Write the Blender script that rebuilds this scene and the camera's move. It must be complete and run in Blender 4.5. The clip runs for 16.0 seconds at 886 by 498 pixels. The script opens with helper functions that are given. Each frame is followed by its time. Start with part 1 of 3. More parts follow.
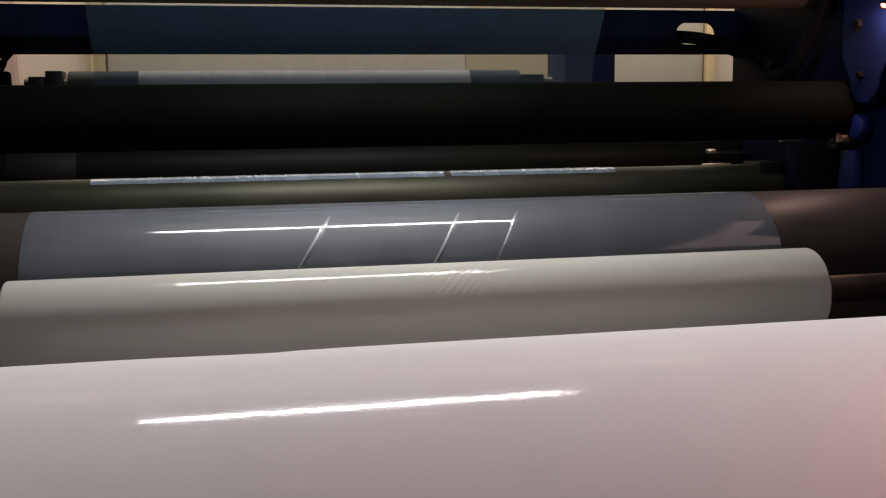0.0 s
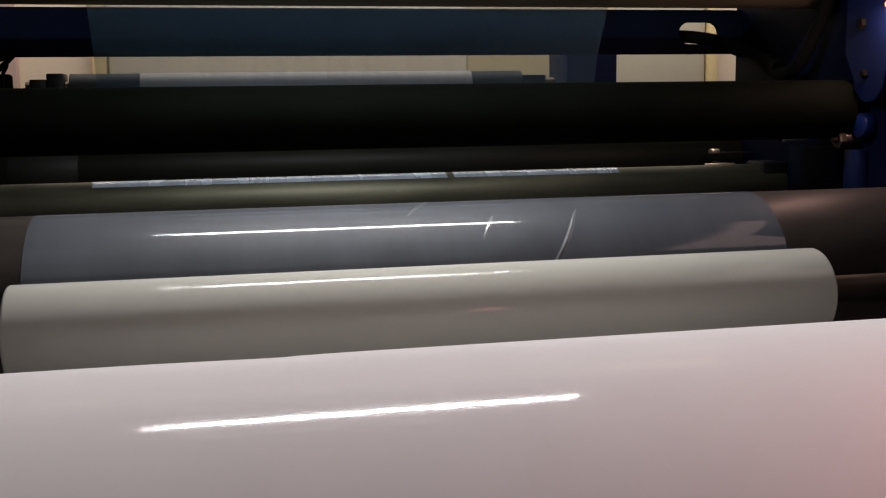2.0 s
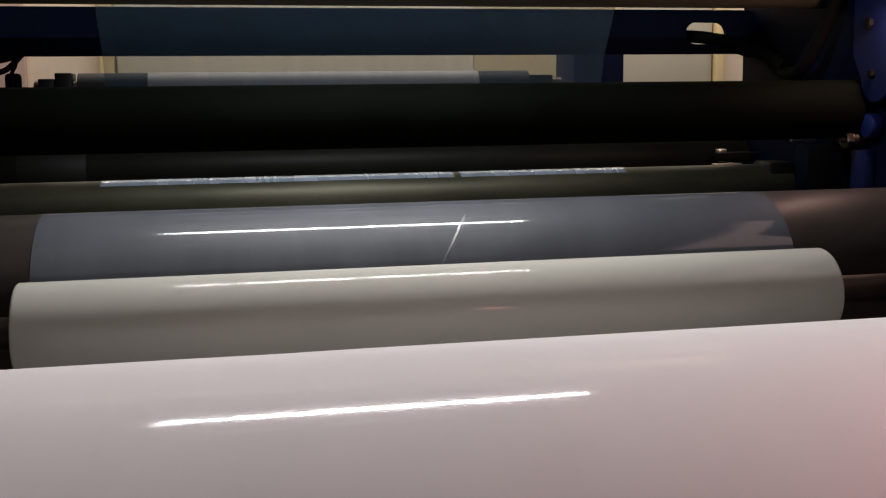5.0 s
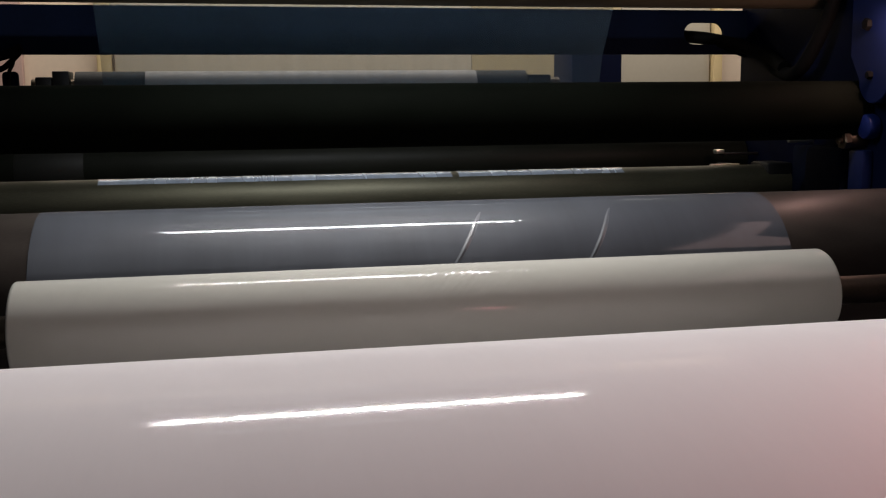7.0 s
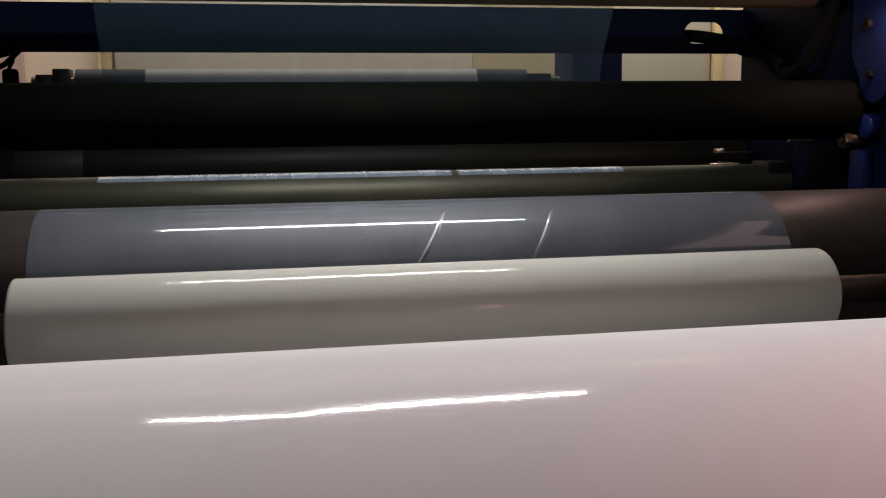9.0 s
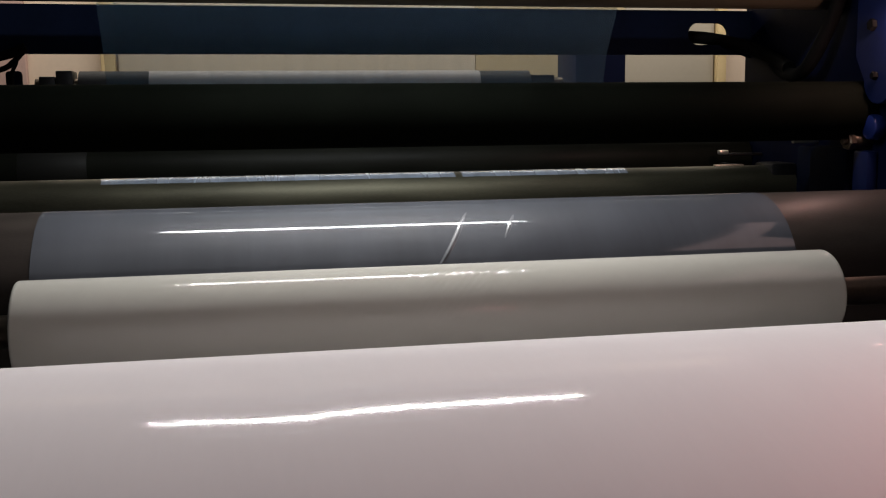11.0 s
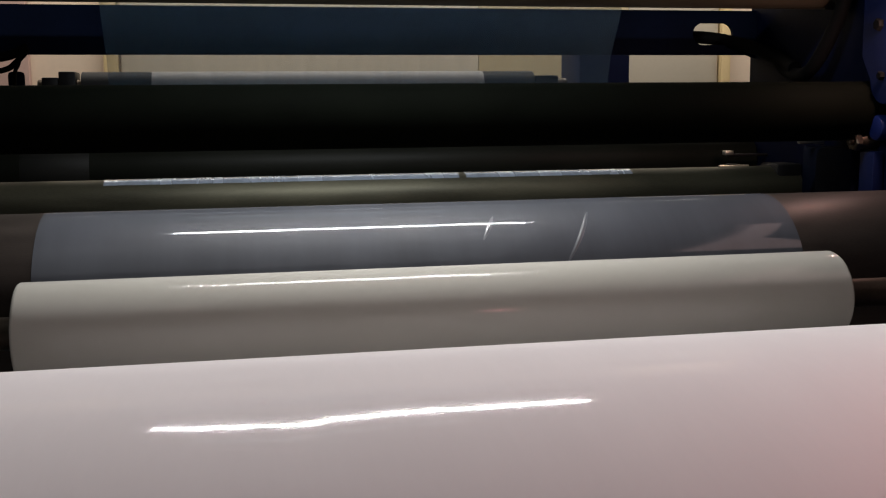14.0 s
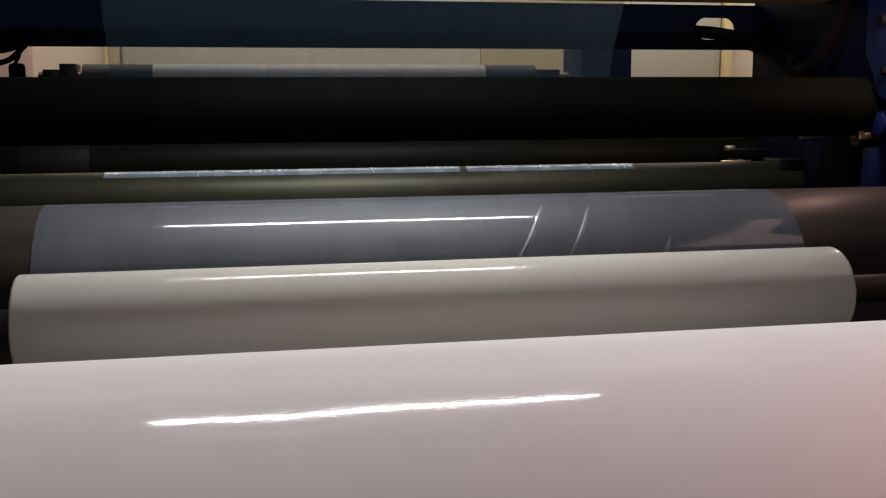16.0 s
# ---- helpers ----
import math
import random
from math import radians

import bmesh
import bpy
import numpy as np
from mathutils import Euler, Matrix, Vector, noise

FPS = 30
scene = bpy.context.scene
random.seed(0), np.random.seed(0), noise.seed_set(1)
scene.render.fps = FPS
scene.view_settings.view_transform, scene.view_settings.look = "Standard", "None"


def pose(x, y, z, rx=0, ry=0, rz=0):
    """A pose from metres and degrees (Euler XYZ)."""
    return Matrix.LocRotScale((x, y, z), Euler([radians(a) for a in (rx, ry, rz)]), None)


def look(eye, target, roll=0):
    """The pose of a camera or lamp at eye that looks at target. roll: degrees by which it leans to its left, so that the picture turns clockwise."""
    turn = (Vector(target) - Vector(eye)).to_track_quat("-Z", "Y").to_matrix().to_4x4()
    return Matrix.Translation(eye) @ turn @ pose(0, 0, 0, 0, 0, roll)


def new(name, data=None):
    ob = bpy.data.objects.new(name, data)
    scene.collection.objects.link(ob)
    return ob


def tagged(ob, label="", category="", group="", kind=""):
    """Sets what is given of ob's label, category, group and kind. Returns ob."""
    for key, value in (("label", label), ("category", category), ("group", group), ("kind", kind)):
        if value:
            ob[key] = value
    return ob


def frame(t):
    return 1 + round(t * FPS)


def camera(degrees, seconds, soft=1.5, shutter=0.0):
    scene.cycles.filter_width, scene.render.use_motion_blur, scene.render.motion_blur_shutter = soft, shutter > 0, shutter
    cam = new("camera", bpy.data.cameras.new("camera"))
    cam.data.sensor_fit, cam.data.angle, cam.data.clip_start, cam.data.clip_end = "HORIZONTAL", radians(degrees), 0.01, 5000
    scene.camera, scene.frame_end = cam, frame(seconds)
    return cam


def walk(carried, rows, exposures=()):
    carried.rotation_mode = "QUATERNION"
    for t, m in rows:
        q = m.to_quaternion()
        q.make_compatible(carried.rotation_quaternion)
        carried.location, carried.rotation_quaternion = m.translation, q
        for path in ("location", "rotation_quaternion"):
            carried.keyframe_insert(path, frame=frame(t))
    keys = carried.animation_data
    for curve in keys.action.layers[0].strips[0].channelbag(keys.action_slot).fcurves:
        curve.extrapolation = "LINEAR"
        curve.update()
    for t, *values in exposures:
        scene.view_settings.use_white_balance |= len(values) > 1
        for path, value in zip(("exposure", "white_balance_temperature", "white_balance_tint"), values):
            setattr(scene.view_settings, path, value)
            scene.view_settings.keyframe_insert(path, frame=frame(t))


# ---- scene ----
cam = camera(48.0, 16.0, soft=1.15)
walk(cam, [
    (0.0, pose(0.0052, -0.0137, 1.4511, 82.196, 0, -11.451) @ pose(0, 0, 0, 0, 0, -0.660)),
    (0.5, pose(0.0044, -0.0105, 1.4520, 82.052, 0, -11.332) @ pose(0, 0, 0, 0, 0, -0.465)),
    (1.0, pose(0.0035, -0.0020, 1.4518, 82.066, 0, -11.912) @ pose(0, 0, 0, 0, 0, -0.377)),
    (1.5, pose(0.0016, -0.0051, 1.4512, 82.260, 0, -11.694) @ pose(0, 0, 0, 0, 0, -0.635)),
    (2.0, pose(0.0028, -0.0065, 1.4520, 82.237, 0, -11.370) @ pose(0, 0, 0, 0, 0, -0.922)),
    (2.5, pose(0.0039, -0.0103, 1.4512, 82.426, 0, -11.269) @ pose(0, 0, 0, 0, 0, -0.859)),
    (3.0, pose(0.0021, -0.0097, 1.4508, 82.411, 0, -11.241) @ pose(0, 0, 0, 0, 0, -0.683)),
    (3.5, pose(0.0019, -0.0098, 1.4519, 82.329, 0, -11.041) @ pose(0, 0, 0, 0, 0, -0.659)),
    (4.0, pose(0.0013, -0.0108, 1.4516, 82.341, 0, -10.827) @ pose(0, 0, 0, 0, 0, -0.908)),
    (6.5, pose(0.0011, -0.0094, 1.4504, 82.084, 0, -11.273) @ pose(0, 0, 0, 0, 0, -0.680)),
    (7.0, pose(0.0007, -0.0089, 1.4513, 82.211, 0, -11.159) @ pose(0, 0, 0, 0, 0, -0.672)),
    (7.5, pose(0.0017, -0.0059, 1.4510, 82.008, 0, -11.220) @ pose(0, 0, 0, 0, 0, -0.620)),
    (8.0, pose(0.0011, -0.0066, 1.4497, 82.128, 0, -11.213) @ pose(0, 0, 0, 0, 0, -0.680)),
    (8.5, pose(0.0019, -0.0077, 1.4501, 82.137, 0, -11.226) @ pose(0, 0, 0, 0, 0, -0.557)),
    (11.0, pose(0.0014, -0.0051, 1.4501, 82.245, 0, -10.974) @ pose(0, 0, 0, 0, 0, -0.575)),
    (11.5, pose(0.0014, -0.0029, 1.4516, 82.129, 0, -11.005) @ pose(0, 0, 0, 0, 0, -0.519)),
    (12.0, pose(0.0000, -0.0020, 1.4498, 82.242, 0, -10.826) @ pose(0, 0, 0, 0, 0, -0.563)),
    (12.5, pose(-0.0000, -0.0000, 1.4500, 82.205, 0, -10.857) @ pose(0, 0, 0, 0, 0, -0.504)),
    (13.0, pose(-0.0002, 0.0020, 1.4511, 82.325, 0, -10.771) @ pose(0, 0, 0, 0, 0, -0.537)),
    (13.5, pose(-0.0002, 0.0034, 1.4485, 82.281, 0, -10.838) @ pose(0, 0, 0, 0, 0, -0.516)),
    (14.0, pose(0.0011, 0.0057, 1.4493, 82.299, 0, -10.812) @ pose(0, 0, 0, 0, 0, -0.611)),
    (14.5, pose(0.0023, 0.0094, 1.4498, 82.222, 0, -10.899) @ pose(0, 0, 0, 0, 0, -0.543)),
    (15.0, pose(0.0010, 0.0092, 1.4477, 82.075, 0, -10.913) @ pose(0, 0, 0, 0, 0, -0.558)),
    (15.5, pose(0.0026, 0.0115, 1.4484, 81.636, 0, -10.832) @ pose(0, 0, 0, 0, 0, -0.392)),
    (16.0, pose(0.0025, 0.0100, 1.4487, 81.958, 0, -10.753) @ pose(0, 0, 0, 0, 0, -0.351)),
], exposures=[(0.0, 0.0), (16.0, 0.0)])

# ---- sizes (metres): rollers lie along x, y runs away from the viewer ----
EYE = 1.45                      # height of the machine's datum above the floor
WEB_L, WEB_R = -0.313, 0.887    # film edges, 1.2 m wide
FRAME_L, FRAME_R = -0.70, 1.32  # inner faces of the side frames
WIND = (0.544, EYE - 0.666, 0.520)    # winding roll: y, z, radius
NIP = (1.4047, EYE - 0.2871, 0.0684)  # white nip roller
DRUM = (1.6228, EYE - 0.2969, 0.1510) # rubber drum
BLACK = (1.970, EYE - 0.0026, 0.0630)
IDLER = (2.270, EYE - 0.1905, 0.0560)
GUIDE = (2.500, EYE - 0.1250, 0.0560)
FAR = (3.730, EYE + 0.1100, 0.0510)
SPEED = 0.3195                  # film speed, metres a second

# ---- world and lights ----
world = bpy.data.worlds.new("hall_dark")
scene.world = world
world.use_nodes = True
world.node_tree.nodes["Background"].inputs["Color"].default_value = (0.75, 0.8, 1.0, 1)
world.node_tree.nodes["Background"].inputs["Strength"].default_value = 0.02


def area_lamp(name, m, sx, sy, watts, colour, shape="RECTANGLE"):
    data = bpy.data.lights.new(name, "AREA")
    data.shape, data.size, data.size_y, data.energy, data.color = shape, sx, sy, watts, colour
    ob = new(name, data)
    ob.matrix_world = m
    return ob


# machine lamp: one LED tube over the drum; the ceiling panels are unseen additions
LAMP = (0.2275, 1.696, EYE + 0.546)
area_lamp("tube_light", look(LAMP, (0.2275, 0.20, EYE - 0.16)), 0.850, 0.011, 18.8, (1.0, 0.97, 0.95), "ELLIPSE")
area_lamp("tube_light_rear", look((LAMP[0], LAMP[1] + 0.004, LAMP[2]), (LAMP[0], 2.5, EYE - 0.10)), 0.850, 0.012, 5.5, (0.94, 0.97, 1.0), "ELLIPSE")
area_lamp("wall_light", look((1.0, 4.05, EYE + 1.35), (1.0, 4.66, EYE + 0.25)), 4.4, 0.12, 47.0, (1.0, 0.93, 0.84))
# unseen overhead fill, added to lift the winding roll and the film's left side
area_lamp("ceiling_light_front", pose(0.05, 0.45, 3.5), 2.1, 1.9, 2.4, (0.90, 0.95, 1.0))
# unseen warm fill, added to tint the right end of the drum film pink
area_lamp("warm_fill_light", pose(2.55, 0.45, 3.5), 1.1, 1.9, 9.0, (1.0, 0.68, 0.64))
# pink fill added out of view to tint the winding roll's right side
area_lamp("pink_fill_light", look((0.60, 0.28, EYE - 0.075), (0.40, 0.40, EYE - 0.17)), 0.10, 0.10, 0.64, (1.0, 0.36, 0.36))
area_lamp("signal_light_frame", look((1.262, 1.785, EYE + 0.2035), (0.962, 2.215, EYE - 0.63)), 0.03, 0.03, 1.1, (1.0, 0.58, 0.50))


# ---- materials ----
def material(name, colour, rough=0.5, metal=0.0, coat=0.0, coat_rough=0.03, var=0.15, scale=6.0, bump=0.0, fine=180.0,
             stretch=(1, 1, 1), spec=0.5):
    m = bpy.data.materials.new(name)
    m.use_nodes = True
    n, l = m.node_tree.nodes, m.node_tree.links
    b = n["Principled BSDF"]
    b.inputs["Metallic"].default_value = metal
    b.inputs["Coat Weight"].default_value = coat
    b.inputs["Coat Roughness"].default_value = coat_rough
    b.inputs["Specular IOR Level"].default_value = spec
    tc, mp = n.new("ShaderNodeTexCoord"), n.new("ShaderNodeMapping")
    mp.inputs["Scale"].default_value = stretch
    l.new(tc.outputs["Object"], mp.inputs["Vector"])
    big, small = n.new("ShaderNodeTexNoise"), n.new("ShaderNodeTexNoise")
    for tex, s, d in ((big, scale, 5), (small, fine, 3)):
        tex.inputs["Scale"].default_value, tex.inputs["Detail"].default_value = s, d
        l.new(mp.outputs["Vector"], tex.inputs["Vector"])
    mix = n.new("ShaderNodeMath")
    mix.operation = "MULTIPLY_ADD"
    l.new(small.outputs["Fac"], mix.inputs[0])
    mix.inputs[1].default_value = 0.35
    l.new(big.outputs["Fac"], mix.inputs[2])
    ramp = n.new("ShaderNodeValToRGB")
    e = ramp.color_ramp.elements
    e[0].position, e[1].position = 0.4, 0.95
    e[0].color = (*[c * (1 - var) for c in colour], 1)
    e[1].color = (*[min(1, c * (1 + var)) for c in colour], 1)
    l.new(mix.outputs[0], ramp.inputs["Fac"])
    l.new(ramp.outputs["Color"], b.inputs["Base Color"])
    rr = n.new("ShaderNodeMapRange")
    rr.inputs["To Min"].default_value, rr.inputs["To Max"].default_value = max(0.01, rough * 0.8), min(1, rough * 1.25)
    l.new(big.outputs["Fac"], rr.inputs["Value"])
    l.new(rr.outputs["Result"], b.inputs["Roughness"])
    if bump:
        bp = n.new("ShaderNodeBump")
        bp.inputs["Strength"].default_value, bp.inputs["Distance"].default_value = 1.0, bump
        l.new(small.outputs["Fac"], bp.inputs["Height"])
        l.new(bp.outputs["Normal"], b.inputs["Normal"])
    return m


def glow(name, colour, strength):
    m = bpy.data.materials.new(name)
    m.use_nodes = True
    b = m.node_tree.nodes["Principled BSDF"]
    b.inputs["Base Color"].default_value = (*colour, 1)
    b.inputs["Emission Color"].default_value = (*colour, 1)
    b.inputs["Emission Strength"].default_value = strength
    return m


def clear_film(name, colour, body, rough):
    """Thin plastic film: mostly see-through, with a milky share and a gloss."""
    m = bpy.data.materials.new(name)
    m.use_nodes = True
    n, l = m.node_tree.nodes, m.node_tree.links
    b = n["Principled BSDF"]
    b.inputs["Base Color"].default_value = (*colour, 1)
    b.inputs["Roughness"].default_value = rough
    clear = n.new("ShaderNodeBsdfTransparent")
    clear.inputs["Color"].default_value = (0.93, 0.95, 0.97, 1)
    tc, mp, tex, rng = (n.new("ShaderNode" + k) for k in ("TexCoord", "Mapping", "TexNoise", "MapRange"))
    mp.inputs["Scale"].default_value = (14, 1, 0.7)
    l.new(tc.outputs["Object"], mp.inputs["Vector"])
    l.new(mp.outputs["Vector"], tex.inputs["Vector"])
    l.new(tex.outputs["Fac"], rng.inputs["Value"])
    rng.inputs["To Min"].default_value, rng.inputs["To Max"].default_value = body * 0.8, body * 1.2
    mix = n.new("ShaderNodeMixShader")
    l.new(rng.outputs["Result"], mix.inputs["Fac"])
    l.new(clear.outputs["BSDF"], mix.inputs[1])
    l.new(b.outputs["BSDF"], mix.inputs[2])
    l.new(mix.outputs["Shader"], n["Material Output"].inputs["Surface"])
    return m


M_WIND = material("white_film_winding", (0.80, 0.755, 0.765), 0.5, spec=0.0, coat=0.20, coat_rough=0.055, var=0.02, scale=3, fine=40, stretch=(6, 1, 1))
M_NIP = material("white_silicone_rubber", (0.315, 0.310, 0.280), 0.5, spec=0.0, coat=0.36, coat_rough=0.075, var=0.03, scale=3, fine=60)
M_DRUM_FILM = material("clear_film_on_rubber", (0.043, 0.048, 0.059), 0.55, spec=0.25, coat=0.55, coat_rough=0.055, var=0.22, scale=2.0, fine=9, stretch=(5, 0.6, 0.6))
# folds are paler than the film, in place of the tube's gleam along them
M_FOLD = material("creased_film_lit", (0.062, 0.068, 0.080), 0.42, spec=0.55, coat=0.75, coat_rough=0.07, var=0.12, scale=30)
M_RUBBER = material("black_rubber", (0.034, 0.028, 0.024), 0.46, spec=0.17, var=0.3, scale=9, bump=0.0001, stretch=(1, 3, 3))
M_BLACK = material("black_roller_cover", (0.0034, 0.0042, 0.0030), 0.7, spec=0.012, var=0.3, scale=8, bump=0.0001)
M_STEEL = material("dull_olive_steel", (0.095, 0.090, 0.060), 0.5, metal=0.6, var=0.45, scale=3, fine=120, stretch=(1, 6, 6))
M_GUIDE = material("dark_anodised_metal", (0.0075, 0.0085, 0.006), 0.5, metal=0.0, spec=0.12, var=0.3, scale=6)
M_SHAFT = material("worn_shaft_steel", (0.10, 0.08, 0.06), 0.4, metal=0.9, var=0.3, scale=14)
M_BAR = material("olive_brown_paint", (0.070, 0.056, 0.034), 0.55, var=0.25, scale=4, stretch=(1, 4, 4))
M_BRIGHT = material("bright_zinc", (0.75, 0.72, 0.62), 0.3, metal=0.9, var=0.15, scale=40)
# blue at four set levels; beam, frames and blocks use the darker ones
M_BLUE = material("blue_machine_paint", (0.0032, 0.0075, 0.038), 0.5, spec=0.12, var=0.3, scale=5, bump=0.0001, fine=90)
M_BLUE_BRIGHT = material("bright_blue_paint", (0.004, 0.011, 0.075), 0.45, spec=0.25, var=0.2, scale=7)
M_BLUE_DARK = material("dark_machine_blue", (0.0030, 0.0058, 0.0165), 0.65, spec=0.04, var=0.35, scale=5, bump=0.0001, fine=90)
M_FRAME = material("dark_frame_blue", (0.0018, 0.0034, 0.015), 0.6, spec=0.03, var=0.35, scale=5, bump=0.0001, fine=90)
M_BOLT = material("black_oxide_steel", (0.012, 0.012, 0.013), 0.5, metal=0.5, var=0.3, scale=30)
M_HOSE = material("black_hose", (0.004, 0.004, 0.004), 0.75, spec=0.04, var=0.3, scale=20)
M_WALL = material("beige_wall_paint", (0.66, 0.53, 0.41), 0.7, var=0.07, scale=1.2, fine=60)
M_PANEL = material("grey_beige_panel", (0.52, 0.45, 0.34), 0.6, var=0.06, scale=1.5, fine=60)
M_GREY_PANEL = material("grey_panel", (0.36, 0.32, 0.255), 0.6, var=0.06, scale=1.5, fine=60)
M_YELLOW = material("yellowish_panel", (0.42, 0.34, 0.20), 0.6, var=0.08, scale=1.5, fine=60)
M_POST = material("yellowed_post", (0.55, 0.42, 0.22), 0.6, var=0.1, scale=3, fine=60)
M_PINK = material("pink_brown_board", (0.42, 0.28, 0.24), 0.7, var=0.15, scale=3)
M_FLOOR = material("grey_concrete", (0.16, 0.155, 0.145), 0.75, var=0.25, scale=1.6, fine=50, bump=0.0006)
M_HALL = material("grey_hall_wall", (0.20, 0.19, 0.18), 0.8, var=0.12, scale=1.0, fine=40)
M_CEIL = material("dark_hall_ceiling", (0.10, 0.10, 0.10), 0.85, var=0.15, scale=1.0, fine=40)
M_TRAY = material("grey_lamp_tray", (0.35, 0.35, 0.34), 0.45, var=0.1, scale=8)
M_WEB = clear_film("clear_film", (0.20, 0.40, 0.56), 0.20, 0.2)
# pale silvery colour holds part of the reflection on the idler's film
M_STRIP = material("film_gleam_on_idler", (0.52, 0.60, 0.72), 0.26, metal=0.6, coat=0.6, coat_rough=0.15, var=0.25, scale=4, fine=20, stretch=(5, 1, 1))
M_FARFILM = clear_film("far_film", (0.45, 0.43, 0.41), 0.9, 0.5)
# dark core lightened: the haze of the film web is put into its colour
M_FAR_CORE = material("hazed_roller_core", (0.05, 0.052, 0.054), 0.6, spec=0.2, var=0.2, scale=9)
M_DIFFUSER = glow("lamp_diffuser", (0.94, 0.97, 1.0), 1.4)
M_PANEL_LAMP = glow("lamp_panel", (0.90, 0.95, 1.0), 0.2)
M_WARM_FILL = glow("warm_fill_panel", (1.0, 0.66, 0.62), 0.6)
M_RED = glow("red_signal", (1.0, 0.10, 0.02), 1.5)


# ---- mesh helpers ----
def mesh_of(name, bm, mat, smooth=40):
    me = bpy.data.meshes.new(name)
    bm.normal_update()
    bm.to_mesh(me)
    bm.free()
    me.materials.append(mat)
    if smooth:
        for poly in me.polygons:
            poly.use_smooth = True
        me.set_sharp_from_angle(angle=radians(smooth))
    return me


def part(name, bm, mat, parent=None, label="", smooth=40):
    ob = new(name, mesh_of(name, bm, mat, smooth))
    ob.parent = parent
    return tagged(ob, label)


def thing(name, label, category, m=None, group="", kind=""):
    ob = new(name)
    ob.empty_display_size = 0.05
    if m is not None:
        ob.matrix_world = m
    return tagged(ob, label, category, group, kind)


def lathe(profile, seg=96, bm=None, y=0.0, z=0.0):
    """Turned body along x from (x, radius) pairs; closed at its ends."""
    bm = bm or bmesh.new()
    rings = []
    for x, r in profile:
        rings.append([bm.verts.new((x, y + r * math.cos(2 * math.pi * i / seg), z + r * math.sin(2 * math.pi * i / seg))) for i in range(seg)])
    for a, b in zip(rings, rings[1:]):
        for i in range(seg):
            j = (i + 1) % seg
            bm.faces.new((a[i], a[j], b[j], b[i]))
    bm.faces.new(list(reversed(rings[0])))
    bm.faces.new(rings[-1])
    bmesh.ops.recalc_face_normals(bm, faces=bm.faces)
    return bm


def rod(x0, x1, r, b=0.002, seg=96, **k):
    return lathe([(x0, r - b), (x0 + b * 0.3, r - b * 0.3), (x0 + b, r), (x1 - b, r), (x1 - b * 0.3, r - b * 0.3), (x1, r - b)], seg, **k)


def box(x0, x1, y0, y1, z0, z1, bevel=0.003, bm=None):
    bm = bm or bmesh.new()
    res = bmesh.ops.create_cube(bm, size=1.0)
    bmesh.ops.scale(bm, vec=(x1 - x0, y1 - y0, z1 - z0), verts=res["verts"])
    bmesh.ops.translate(bm, vec=((x0 + x1) / 2, (y0 + y1) / 2, (z0 + z1) / 2), verts=res["verts"])
    if bevel:
        edges = list({e for v in res["verts"] for e in v.link_edges})
        bmesh.ops.bevel(bm, geom=edges, offset=bevel, segments=2, profile=0.5, affect="EDGES")
    return bm


def hexnut(r, depth, bore=0.0):
    """Hexagon head along x, its face towards -x."""
    bm = lathe([(0, r), (-depth * 0.8, r), (-depth, r * 0.86)], 6)
    if bore:
        lathe([(-depth, bore), (-depth - bore * 0.9, bore), (-depth - bore * 1.2, bore * 0.7)], 20, bm)
    return bm


def tube(points, r, seg=10, steps=10):
    """A round hose through the given points (Catmull-Rom)."""
    pts = [Vector(p) for p in points]
    ext = [pts[0] * 2 - pts[1], *pts, pts[-1] * 2 - pts[-2]]
    line = []
    for i in range(1, len(ext) - 2):
        p0, p1, p2, p3 = ext[i - 1:i + 3]
        for s in range(steps):
            t = s / steps
            line.append(0.5 * ((2 * p1) + (p2 - p0) * t + (2 * p0 - 5 * p1 + 4 * p2 - p3) * t * t + (3 * p1 - p0 - 3 * p2 + p3) * t ** 3))
    line.append(pts[-1])
    bm, rings = bmesh.new(), []
    for i, p in enumerate(line):
        d = (line[min(i + 1, len(line) - 1)] - line[max(i - 1, 0)]).normalized()
        a = d.orthogonal().normalized() if not rings else (a - d * a.dot(d)).normalized()
        b = d.cross(a)
        rings.append([bm.verts.new(p + r * (math.cos(2 * math.pi * k / seg) * a + math.sin(2 * math.pi * k / seg) * b)) for k in range(seg)])
    for u, v in zip(rings, rings[1:]):
        for k in range(seg):
            bm.faces.new((u[k], u[(k + 1) % seg], v[(k + 1) % seg], v[k]))
    bm.faces.new(rings[0])
    bm.faces.new(rings[-1])
    bmesh.ops.recalc_face_normals(bm, faces=bm.faces)
    return bm


# ---- the hall ----
tagged(part("floor", box(-3.2, 4.6, -3.2, 4.8, -0.12, 0.0, 0), M_FLOOR, smooth=0), "worn grey concrete factory floor under the machine", "floor", kind="structure")
tagged(part("ceiling", box(-3.2, 4.6, -3.2, 4.8, 3.7, 3.85, 0), M_CEIL, smooth=0), "dark factory hall ceiling", "ceiling", kind="structure")
tagged(part("wall_west", box(-3.35, -3.2, -3.2, 4.8, 0, 3.7, 0), M_HALL, smooth=0), "plain grey hall wall in shade", "wall", kind="structure")
tagged(part("wall_east", box(4.6, 4.75, -3.2, 4.8, 0, 3.7, 0), M_HALL, smooth=0), "plain grey hall wall in shade", "wall", kind="structure")
tagged(part("wall_south", box(-3.2, 4.6, -3.35, -3.2, 0, 3.7, 0), M_HALL, smooth=0), "plain grey hall wall in shade", "wall", kind="structure")
north = tagged(part("wall_north", box(-3.2, 4.6, 4.66, 4.8, 0, 3.7, 0), M_WALL, smooth=0), "beige painted back wall, brightly lit, with panel joints", "wall", kind="structure")
